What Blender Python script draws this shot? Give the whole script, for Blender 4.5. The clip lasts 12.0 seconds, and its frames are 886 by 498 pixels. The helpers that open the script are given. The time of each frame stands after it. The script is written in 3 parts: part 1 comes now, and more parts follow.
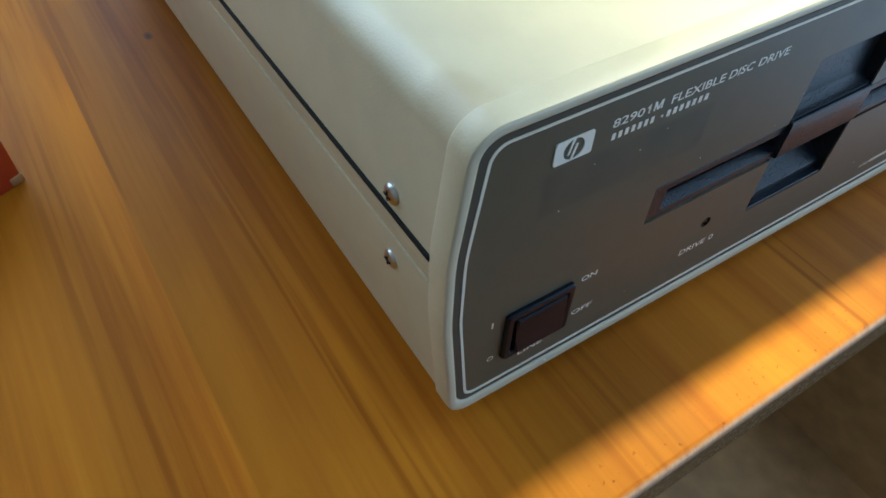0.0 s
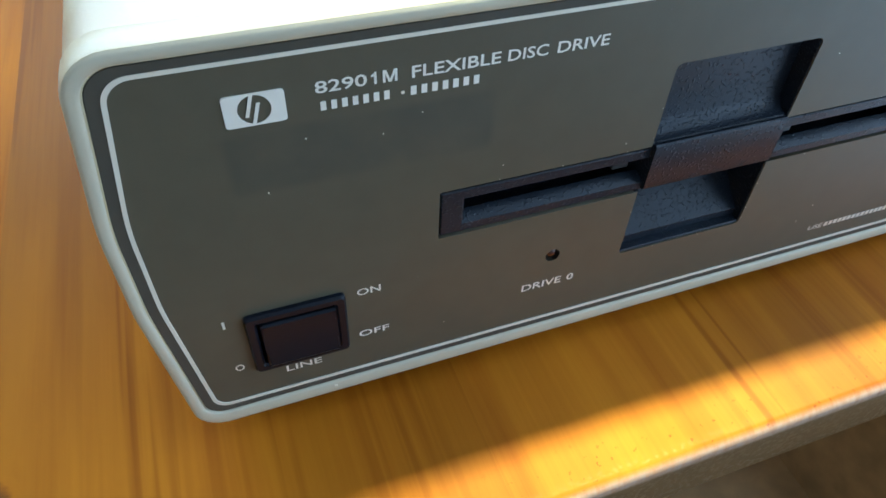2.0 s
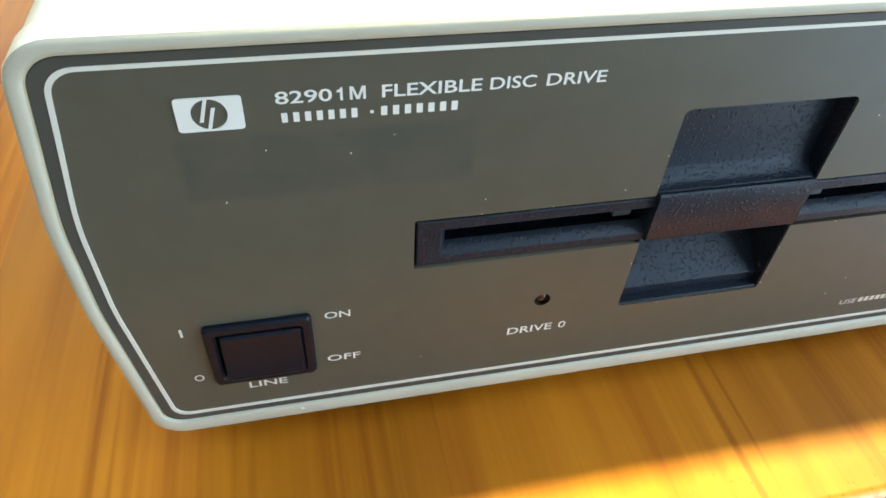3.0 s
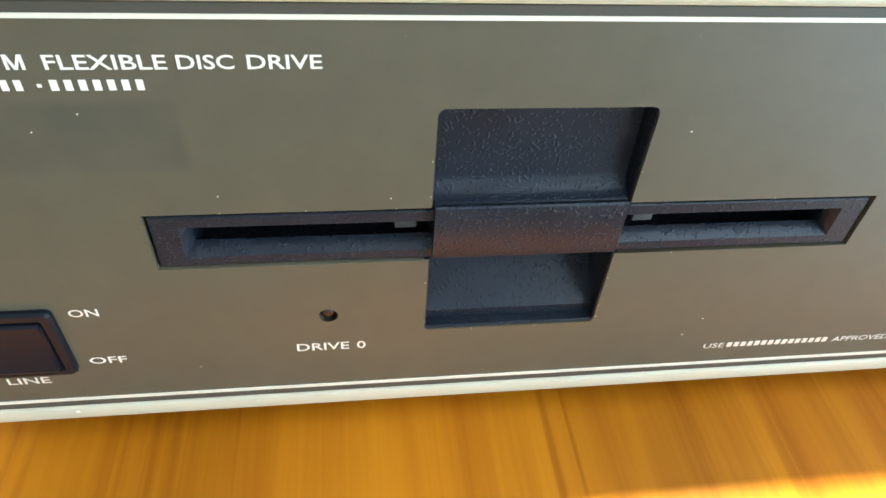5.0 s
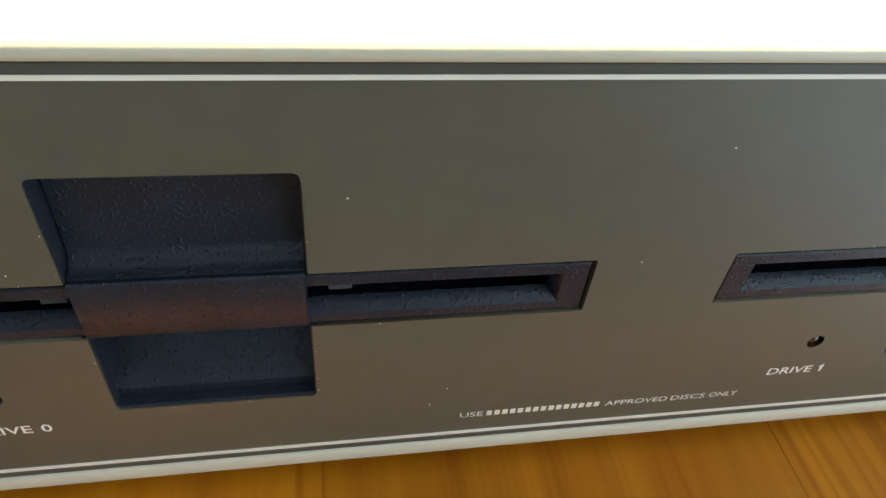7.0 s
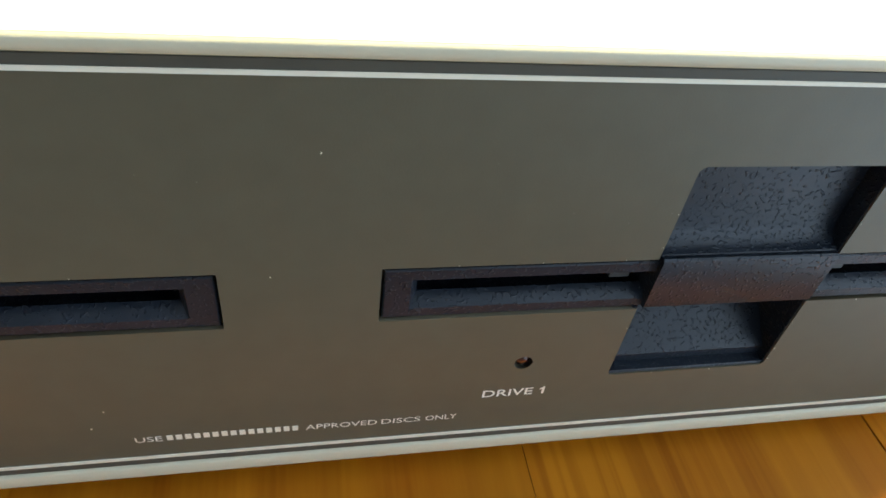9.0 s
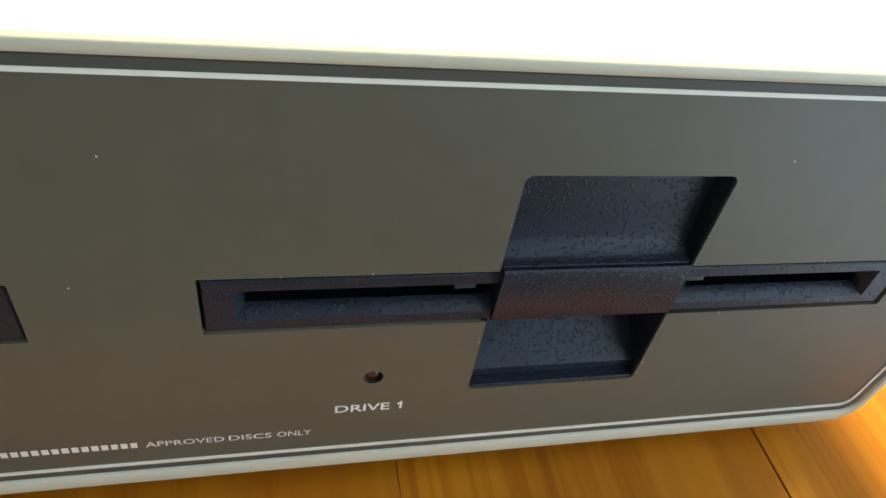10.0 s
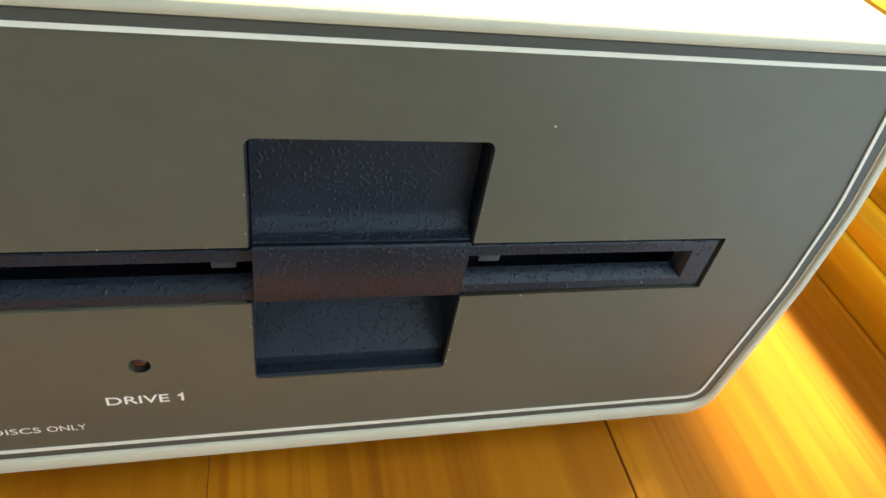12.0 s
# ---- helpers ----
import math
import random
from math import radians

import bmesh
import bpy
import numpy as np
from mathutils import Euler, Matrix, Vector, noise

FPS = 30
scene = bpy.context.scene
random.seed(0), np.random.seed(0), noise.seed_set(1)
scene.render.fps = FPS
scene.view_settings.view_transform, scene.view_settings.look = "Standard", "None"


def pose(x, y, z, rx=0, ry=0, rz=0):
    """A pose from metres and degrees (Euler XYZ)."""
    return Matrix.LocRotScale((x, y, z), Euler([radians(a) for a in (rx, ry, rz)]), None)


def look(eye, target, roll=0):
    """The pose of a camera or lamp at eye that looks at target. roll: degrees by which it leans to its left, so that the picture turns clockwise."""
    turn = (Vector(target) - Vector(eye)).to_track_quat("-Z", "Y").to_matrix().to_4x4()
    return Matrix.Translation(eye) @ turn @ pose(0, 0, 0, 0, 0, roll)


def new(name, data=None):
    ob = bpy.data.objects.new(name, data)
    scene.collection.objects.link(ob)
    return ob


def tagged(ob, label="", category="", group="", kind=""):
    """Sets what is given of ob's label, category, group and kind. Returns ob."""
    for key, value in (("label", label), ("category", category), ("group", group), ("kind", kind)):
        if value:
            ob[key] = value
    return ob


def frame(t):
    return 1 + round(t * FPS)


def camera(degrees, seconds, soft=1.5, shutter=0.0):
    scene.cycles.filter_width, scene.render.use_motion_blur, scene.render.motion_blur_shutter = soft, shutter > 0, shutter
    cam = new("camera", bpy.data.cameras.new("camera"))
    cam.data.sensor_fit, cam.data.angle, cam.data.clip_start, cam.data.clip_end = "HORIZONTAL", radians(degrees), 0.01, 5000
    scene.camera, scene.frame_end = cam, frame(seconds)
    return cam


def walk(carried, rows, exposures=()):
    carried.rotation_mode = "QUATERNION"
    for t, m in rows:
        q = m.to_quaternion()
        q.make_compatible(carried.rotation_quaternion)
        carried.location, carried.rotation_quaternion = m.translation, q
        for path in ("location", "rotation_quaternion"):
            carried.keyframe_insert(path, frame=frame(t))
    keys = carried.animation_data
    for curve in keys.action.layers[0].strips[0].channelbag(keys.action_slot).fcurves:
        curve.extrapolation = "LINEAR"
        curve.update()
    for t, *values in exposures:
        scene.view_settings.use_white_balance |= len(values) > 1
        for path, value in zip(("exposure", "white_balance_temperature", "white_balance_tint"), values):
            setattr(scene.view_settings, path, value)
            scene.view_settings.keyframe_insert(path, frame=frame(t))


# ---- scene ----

# ---------------------------------------------------------------- camera
cam = camera(65.5, 12.0, soft=1.6)
PATH = [
    (0, (-0.2666, -0.0806, 0.2003), (-0.1917, 0.0285, 0.0504), 2.70),
    (0.5, (-0.2495, -0.0983, 0.1915), (-0.1807, 0.0163, 0.0427), 2.73),
    (1, (-0.2160, -0.1117, 0.1837), (-0.1518, 0.0065, 0.0357), 2.69),
    (1.5, (-0.1977, -0.1102, 0.1812), (-0.1390, 0.0139, 0.0358), 2.23),
    (2, (-0.1845, -0.1055, 0.1742), (-0.1318, 0.0231, 0.0303), 2.86),
    (2.5, (-0.1761, -0.1028, 0.1718), (-0.1308, 0.0309, 0.0302), 3.67),
    (4.5, (-0.1160, -0.1028, 0.1626), (-0.0935, 0.0386, 0.0229), 4.85),
    (5, (-0.1030, -0.1000, 0.1616), (-0.0785, 0.0414, 0.0222), 4.85),
    (5.5, (-0.0864, -0.0943, 0.1619), (-0.0618, 0.0474, 0.0229), 4.44),
    (6, (-0.0740, -0.0897, 0.1634), (-0.0466, 0.0523, 0.0252), 5.04),
    (6.5, (-0.0574, -0.0872, 0.1628), (-0.0283, 0.0549, 0.0251), 5.43),
    (7, (-0.0443, -0.0868, 0.1628), (-0.0119, 0.0551, 0.0257), 6.46),
    (7.5, (-0.0257, -0.0826, 0.1603), (0.0093, 0.0600, 0.0244), 7.14),
    (9.5, (0.0353, -0.0877, 0.1623), (0.0765, 0.0537, 0.0270), 9.85),
    (10, (0.0492, -0.0860, 0.1621), (0.0943, 0.0552, 0.0278), 10.92),
    (10.5, (0.0599, -0.0871, 0.1597), (0.1059, 0.0542, 0.0259), 11.41),
    (11, (0.0694, -0.0879, 0.1596), (0.1168, 0.0538, 0.0266), 11.67),
    (11.5, (0.0819, -0.0893, 0.1590), (0.1297, 0.0525, 0.0263), 11.68),
    (12, (0.0924, -0.0903, 0.1575), (0.1406, 0.0513, 0.0249), 11.49),
]
EXPOSURES = [(0.0, 1.01, 5350, 4), (0.5, 1.0, 4700, 0), (1.0, 1.56, 4600, 1), (1.5, 1.52, 5050, 4), (2.5, 1.87, 5700, 5), (4.5, 2.9, 6500, 4),
             (5.5, 2.78, 6600, 6), (6.0, 2.12, 6630, 6), (7.0, 1.85, 6700, 8), (7.5, 1.75, 6600, 8), (9.5, 1.69, 6500, 8), (11.0, 1.78, 6600, 7), (12.0, 2.0, 6900, 5)]
walk(cam, [(t, look(eye, target, roll)) for t, eye, target, roll in PATH], EXPOSURES)

# ---------------------------------------------------------------- light
SUN_WAY = Vector((0.056, 0.0285, 0.117)).normalized()
world = bpy.data.worlds.new("sky")
scene.world = world
world.use_nodes = True
wn = world.node_tree
sky = wn.nodes.new("ShaderNodeTexSky")
sky.sky_type = 'NISHITA'
sky.sun_disc = False
sky.sun_elevation = math.asin(SUN_WAY.z)
sky.sun_rotation = math.atan2(SUN_WAY.x, SUN_WAY.y)
wn.links.new(sky.outputs[0], wn.nodes["Background"].inputs[0])
wn.nodes["Background"].inputs[1].default_value = 0.09

sun_data = bpy.data.lights.new("sun", 'SUN')
sun_data.energy = 5.0
sun_data.angle = radians(4.2)
sun_data.color = (1.0, 0.86, 0.50)
sun = new("sun", sun_data)
sun.matrix_world = look(SUN_WAY * 3, (0, 0, 0))

# window opening, in the wall to the right of the table
WX, WY0, WY1, WZ0, WZ1 = 0.47, -1.1, 0.75, -0.34, 1.81
# heights of an unseen bar, added to cast a shade band on the table
SHADE_BAR = (0.530, 0.648)
win = bpy.data.lights.new("window_light", 'AREA')
win.shape, win.size, win.size_y = 'RECTANGLE', WY1 - WY0, WZ1 - WZ0
win.energy = 10.5
win.color = (0.62, 0.80, 1.0)
win_ob = new("window_light", win)
win_ob.matrix_world = look((WX + 0.16, (WY0 + WY1) / 2, (WZ0 + WZ1) / 2), (-1, 0, (WZ0 + WZ1) / 2))

# added fill lamp in an unseen opening behind the camera
SX0, SX1, SZ0, SZ1, SY = -0.35, 0.40, 0.15, 1.95, -2.2
back = bpy.data.lights.new("back_fill_light", 'AREA')
back.shape, back.size, back.size_y = 'RECTANGLE', SX1 - SX0, SZ1 - SZ0
back.energy = 0.5
back.color = (1.0, 0.93, 0.82)
back_ob = new("back_fill_light", back)
back_ob.matrix_world = look(((SX0 + SX1) / 2, SY - 0.16, (SZ0 + SZ1) / 2), ((SX0 + SX1) / 2, 0, (SZ0 + SZ1) / 2))

# unseen window in the far wall, stretched to the left to fill the case side
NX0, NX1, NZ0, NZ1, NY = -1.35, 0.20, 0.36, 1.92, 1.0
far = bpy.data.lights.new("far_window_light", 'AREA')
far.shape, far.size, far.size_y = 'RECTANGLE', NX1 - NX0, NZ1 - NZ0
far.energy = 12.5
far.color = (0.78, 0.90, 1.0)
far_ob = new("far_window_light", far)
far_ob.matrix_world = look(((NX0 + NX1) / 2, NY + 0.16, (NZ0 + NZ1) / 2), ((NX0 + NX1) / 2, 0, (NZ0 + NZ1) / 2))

# ---------------------------------------------------------------- materials
def material(name, colour, rough=0.5, metal=0.0, spec=0.5):
    m = bpy.data.materials.new(name)
    m.use_nodes = True
    b = m.node_tree.nodes["Principled BSDF"]
    b.inputs["Base Color"].default_value = (*colour, 1)
    b.inputs["Roughness"].default_value = rough
    b.inputs["Metallic"].default_value = metal
    b.inputs["Specular IOR Level"].default_value = spec
    return m, m.node_tree, b


def node(tree, kind, **values):
    n = tree.nodes.new(kind)
    for k, v in values.items():
        n.inputs[k].default_value = v
    return n


def coords(tree, scale=(1, 1, 1)):
    c = tree.nodes.new("ShaderNodeTexCoord")
    m = tree.nodes.new("ShaderNodeMapping")
    m.inputs["Scale"].default_value = scale
    tree.links.new(c.outputs["Object"], m.inputs["Vector"])
    return m.outputs["Vector"]


def ramp(tree, source, stops):
    r = tree.nodes.new("ShaderNodeValToRGB")
    e = r.color_ramp.elements
    while len(e) < len(stops):
        e.new(0.5)
    for el, (p, c) in zip(e, stops):
        el.position, el.color = p, (*c, 1) if len(c) == 3 else c
    tree.links.new(source, r.inputs[0])
    return r.outputs[0]


def mix(tree, fac, a, b, how='MIX'):
    m = tree.nodes.new("ShaderNodeMix")
    m.data_type, m.blend_type = 'RGBA', how
    for socket, v in ((m.inputs[0], fac), (m.inputs[6], a), (m.inputs[7], b)):
        if isinstance(v, (int, float)):
            socket.default_value = v
        elif isinstance(v, tuple):
            socket.default_value = (*v, 1)
        else:
            tree.links.new(v, socket)
    return m.outputs[2]


def bump(tree, bsdf, height, strength, distance):
    b = tree.nodes.new("ShaderNodeBump")
    b.inputs["Strength"].default_value, b.inputs["Distance"].default_value = strength, distance
    tree.links.new(height, b.inputs["Height"])
    tree.links.new(b.outputs[0], bsdf.inputs["Normal"])


def plain(name, colour, rough, spread=0.12, scale=90.0, relief=0.0, relief_scale=900.0, metal=0.0, spec=0.5, big=12.0):
    """A paint or plastic with two scales of unevenness and a fine relief."""
    m, t, b = material(name, colour, rough, metal, spec)
    at = coords(t)
    n1, n2 = node(t, "ShaderNodeTexNoise", Scale=scale, Detail=5.0), node(t, "ShaderNodeTexNoise", Scale=big, Detail=3.0)
    t.links.new(at, n1.inputs["Vector"]), t.links.new(at, n2.inputs["Vector"])
    both = mix(t, 0.5, n1.outputs["Fac"], n2.outputs["Fac"])
    lo, hi = tuple(c * (1 - spread) for c in colour), tuple(min(1, c * (1 + spread)) for c in colour)
    t.links.new(ramp(t, both, [(0.3, lo), (0.7, hi)]), b.inputs["Base Color"])
    t.links.new(ramp(t, n2.outputs["Fac"], [(0.3, (rough * 0.88,) * 3), (0.7, (min(1, rough * 1.12),) * 3)]), b.inputs["Roughness"])
    if relief:
        n3 = node(t, "ShaderNodeTexNoise", Scale=relief_scale, Detail=2.0)
        t.links.new(at, n3.inputs["Vector"])
        bump(t, b, n3.outputs["Fac"], 1.0, relief)
    return m


def wood(name, light, dark, rough=0.52, tone=0.30, knots=()):
    """Varnished boards with the grain along y, varied from board to board."""
    m, t, b = material(name, light, rough)
    info = t.nodes.new("ShaderNodeObjectInfo")
    c = t.nodes.new("ShaderNodeTexCoord")
    shift = t.nodes.new("ShaderNodeVectorMath")
    shift.operation = 'MULTIPLY_ADD'
    comb = t.nodes.new("ShaderNodeCombineXYZ")
    for i in range(3):
        t.links.new(info.outputs["Random"], comb.inputs[i])
    t.links.new(comb.outputs[0], shift.inputs[0])
    shift.inputs[1].default_value = (7.0, 5.0, 3.0)
    bent = c.outputs["Object"]
    rims = []
    for kx, ky, kr in knots:
        near = t.nodes.new("ShaderNodeVectorMath")
        near.operation = 'MULTIPLY_ADD'
        near.inputs[1].default_value, near.inputs[2].default_value = (1.9 / kr, 1.0 / kr, 0), (-1.9 * kx / kr, -ky / kr, 0)
        t.links.new(c.outputs["Object"], near.inputs[0])
        far = t.nodes.new("ShaderNodeVectorMath")
        far.operation = 'LENGTH'
        t.links.new(near.outputs[0], far.inputs[0])
        rough_rim = node(t, "ShaderNodeTexNoise", Scale=260.0, Detail=3.0)
        t.links.new(c.outputs["Object"], rough_rim.inputs["Vector"])
        uneven = t.nodes.new("ShaderNodeMath")
        uneven.operation = 'MULTIPLY_ADD'
        t.links.new(rough_rim.outputs["Fac"], uneven.inputs[0])
        uneven.inputs[1].default_value = 0.5
        t.links.new(far.outputs["Value"], uneven.inputs[2])
        rims.append(uneven.outputs[0])
        # the grain bends round the knot
        pull = ramp(t, far.outputs["Value"], [(0.0, (1, 1, 1)), (0.25, (0.55, 0.55, 0.55)), (1.0, (0, 0, 0))])
        push = t.nodes.new("ShaderNodeVectorMath")
        push.operation = 'MULTIPLY_ADD'
        t.links.new(pull, push.inputs[0])
        push.inputs[1].default_value = (kr * 1.6, kr * 6.0, 0)
        t.links.new(bent, push.inputs[2])
        bent = push.outputs[0]
    t.links.new(bent, shift.inputs[2])

    def stretched(sx, sy, sz):
        mp = t.nodes.new("ShaderNodeMapping")
        mp.inputs["Scale"].default_value = (sx, sy, sz)
        t.links.new(shift.outputs[0], mp.inputs["Vector"])
        return mp.outputs[0]
    rings = node(t, "ShaderNodeTexNoise", Scale=1.0, Detail=3.0, Distortion=0.6)
    t.links.new(stretched(48, 3.6, 40), rings.inputs["Vector"])
    fibre = node(t, "ShaderNodeTexNoise", Scale=1.0, Detail=6.0, Roughness=0.65)
    t.links.new(stretched(600, 14, 300), fibre.inputs["Vector"])
    wide = node(t, "ShaderNodeTexNoise", Scale=1.0, Detail=2.0)
    t.links.new(stretched(14, 3, 10), wide.inputs["Vector"])
    grain = mix(t, 0.2, rings.outputs["Fac"], fibre.outputs["Fac"])
    mid = tuple(0.55 * a + 0.45 * d for a, d in zip(light, dark))
    col = ramp(t, grain, [(0.28, dark), (0.44, mid), (0.62, light)])
    # dark late-wood streaks
    streak = node(t, "ShaderNodeTexNoise", Scale=1.0, Detail=2.0, Distortion=0.3)
    t.links.new(stretched(260, 5.0, 140), streak.inputs["Vector"])
    bands = node(t, "ShaderNodeTexNoise", Scale=1.0, Detail=2.0)
    t.links.new(stretched(38, 1.6, 20), bands.inputs["Vector"])
    thick = mix(t, 1.0, ramp(t, streak.outputs["Fac"], [(0.49, (0,) * 3), (0.59, (0.42,) * 3), (0.76, (0.72,) * 3)]), ramp(t, bands.outputs["Fac"], [(0.42, (0.05,) * 3), (0.66, (1.0,) * 3)]), 'MULTIPLY')
    col = mix(t, thick, col, (dark[0] * 0.70, dark[1] * 0.58, dark[2] * 0.6))
    vary = ramp(t, wide.outputs["Fac"], [(0.3, (1 - tone,) * 3), (0.7, (1.0,) * 3)])
    col = mix(t, 1.0, col, vary, 'MULTIPLY')
    each = ramp(t, info.outputs["Random"], [(0.0, (0.82, 0.8, 0.78)), (1.0, (1.0, 1.0, 1.0))])
    col = mix(t, 1.0, col, each, 'MULTIPLY')
    for rim in rims:
        col = mix(t, ramp(t, rim, [(0.0, (0.5,) * 3), (0.8, (0.45,) * 3), (1.25, (0.0,) * 3)]), col, (0.16, 0.035, 0.008))
        col = mix(t, ramp(t, rim, [(0.0, (0.95,) * 3), (0.50, (0.85,) * 3), (0.74, (0.4,) * 3), (1.05, (0.0,) * 3)]), col, (0.045, 0.018, 0.014))
    # varnish rubbed off along the nosing, small pits just behind it
    where = t.nodes.new("ShaderNodeSeparateXYZ")
    t.links.new(c.outputs["Object"], where.inputs[0])
    strip = t.nodes.new("ShaderNodeMapRange")
    strip.inputs["From Min"].default_value, strip.inputs["From Max"].default_value = -0.030, -0.040
    t.links.new(where.outputs[1], strip.inputs["Value"])
    pits = node(t, "ShaderNodeTexNoise", Scale=420.0, Detail=2.0)
    t.links.new(c.outputs["Object"], pits.inputs["Vector"])
    pitted = t.nodes.new("ShaderNodeMath")
    pitted.operation = 'MULTIPLY'
    t.links.new(strip.outputs[0], pitted.inputs[0])
    t.links.new(ramp(t, pits.outputs["Fac"], [(0.66, (0,) * 3), (0.72, (0.7,) * 3)]), pitted.inputs[1])
    col = mix(t, pitted.outputs[0], col, tuple(x * 0.45 for x in dark))
    rub = t.nodes.new("ShaderNodeMapRange")
    rub.inputs["From Min"].default_value, rub.inputs["From Max"].default_value = -0.0003, -0.0014
    t.links.new(where.outputs[2], rub.inputs["Value"])
    patch = t.nodes.new("ShaderNodeMath")
    patch.operation = 'MULTIPLY'
    t.links.new(rub.outputs[0], patch.inputs[0])
    t.links.new(ramp(t, fibre.outputs["Fac"], [(0.3, (0.55,) * 3), (0.6, (1.0,) * 3)]), patch.inputs[1])
    col = mix(t, patch.outputs[0], col, (0.42, 0.30, 0.22))
    # front face under the nosing coloured dark brown to stand in for its shade
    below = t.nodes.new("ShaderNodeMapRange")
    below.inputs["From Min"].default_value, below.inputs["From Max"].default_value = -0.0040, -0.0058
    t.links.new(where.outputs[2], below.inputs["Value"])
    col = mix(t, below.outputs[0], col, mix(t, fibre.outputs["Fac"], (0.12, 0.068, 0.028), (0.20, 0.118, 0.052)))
    t.links.new(col, b.inputs["Base Color"])
    worn = ramp(t, wide.outputs["Fac"], [(0.3, (rough * 0.85,) * 3), (0.7, (rough * 1.25,) * 3)])
    nose = t.nodes.new("ShaderNodeMapRange")
    nose.inputs["From Min"].default_value, nose.inputs["From Max"].default_value = -0.0405, -0.0435
    t.links.new(where.outputs[1], nose.inputs["Value"])
    chips = node(t, "ShaderNodeTexNoise", Scale=700.0, Detail=2.0)
    t.links.new(c.outputs["Object"], chips.inputs["Vector"])
    chipped = t.nodes.new("ShaderNodeMath")
    chipped.operation = 'MULTIPLY'
    t.links.new(nose.outputs[0], chipped.inputs[0])
    t.links.new(ramp(t, chips.outputs["Fac"], [(0.50, (0,) * 3), (0.60, (1,) * 3)]), chipped.inputs[1])
    worn = mix(t, chipped.outputs[0], worn, (0.36, 0.36, 0.36))
    t.links.new(worn, b.inputs["Roughness"])
    b.inputs["Specular IOR Level"].default_value = 0.18
    b.inputs["Specular Tint"].default_value = (1.0, 0.78, 0.40, 1)
    bump(t, b, grain, 0.6, 0.00025)
    return m


def stained(name, colour, rough):
    """Old enamel: fine orange peel, yellowing and a few brownish rubbed stains."""
    m, t, b = material(name, colour, rough)
    at = coords(t)
    n1, n2, n3 = node(t, "ShaderNodeTexNoise", Scale=70.0, Detail=5.0), node(t, "ShaderNodeTexNoise", Scale=7.0, Detail=4.0), node(t, "ShaderNodeTexNoise", Scale=1500.0, Detail=2.0)
    for n in (n1, n2, n3):
        t.links.new(at, n.inputs["Vector"])
    col = ramp(t, n1.outputs["Fac"], [(0.3, tuple(x * 0.95 for x in colour)), (0.7, tuple(min(1, x * 1.05) for x in colour))])
    both = mix(t, 0.35, n2.outputs["Fac"], n1.outputs["Fac"])
    col = mix(t, ramp(t, both, [(0.52, (0,) * 3), (0.68, (0.45,) * 3)]), col, (colour[0] * 0.82, colour[1] * 0.72, colour[2] * 0.52))
    # a brown rubbed patch at the lid's front corner
    off = t.nodes.new("ShaderNodeVectorMath")
    off.operation = 'DISTANCE'
    t.links.new(at, off.inputs[0])
    off.inputs[1].default_value = (-0.201, 0.012, 0.118)
    ragged = t.nodes.new("ShaderNodeMath")
    ragged.operation = 'MULTIPLY_ADD'
    t.links.new(n1.outputs["Fac"], ragged.inputs[0])
    ragged.inputs[1].default_value = 0.016
    t.links.new(off.outputs["Value"], ragged.inputs[2])
    patch = t.nodes.new("ShaderNodeMapRange")
    patch.interpolation_type = 'SMOOTHSTEP'
    patch.inputs["From Min"].default_value, patch.inputs["From Max"].default_value, patch.inputs["To Max"].default_value = 0.022, 0.010, 0.5
    t.links.new(ragged.outputs[0], patch.inputs["Value"])
    col = mix(t, patch.outputs[0], col, (colour[0] * 0.70, colour[1] * 0.58, colour[2] * 0.45))
    t.links.new(col, b.inputs["Base Color"])
    t.links.new(ramp(t, n2.outputs["Fac"], [(0.3, (rough * 0.85,) * 3), (0.7, (rough * 1.2,) * 3)]), b.inputs["Roughness"])
    bump(t, b, n3.outputs["Fac"], 1.0, 0.00006)
    return m


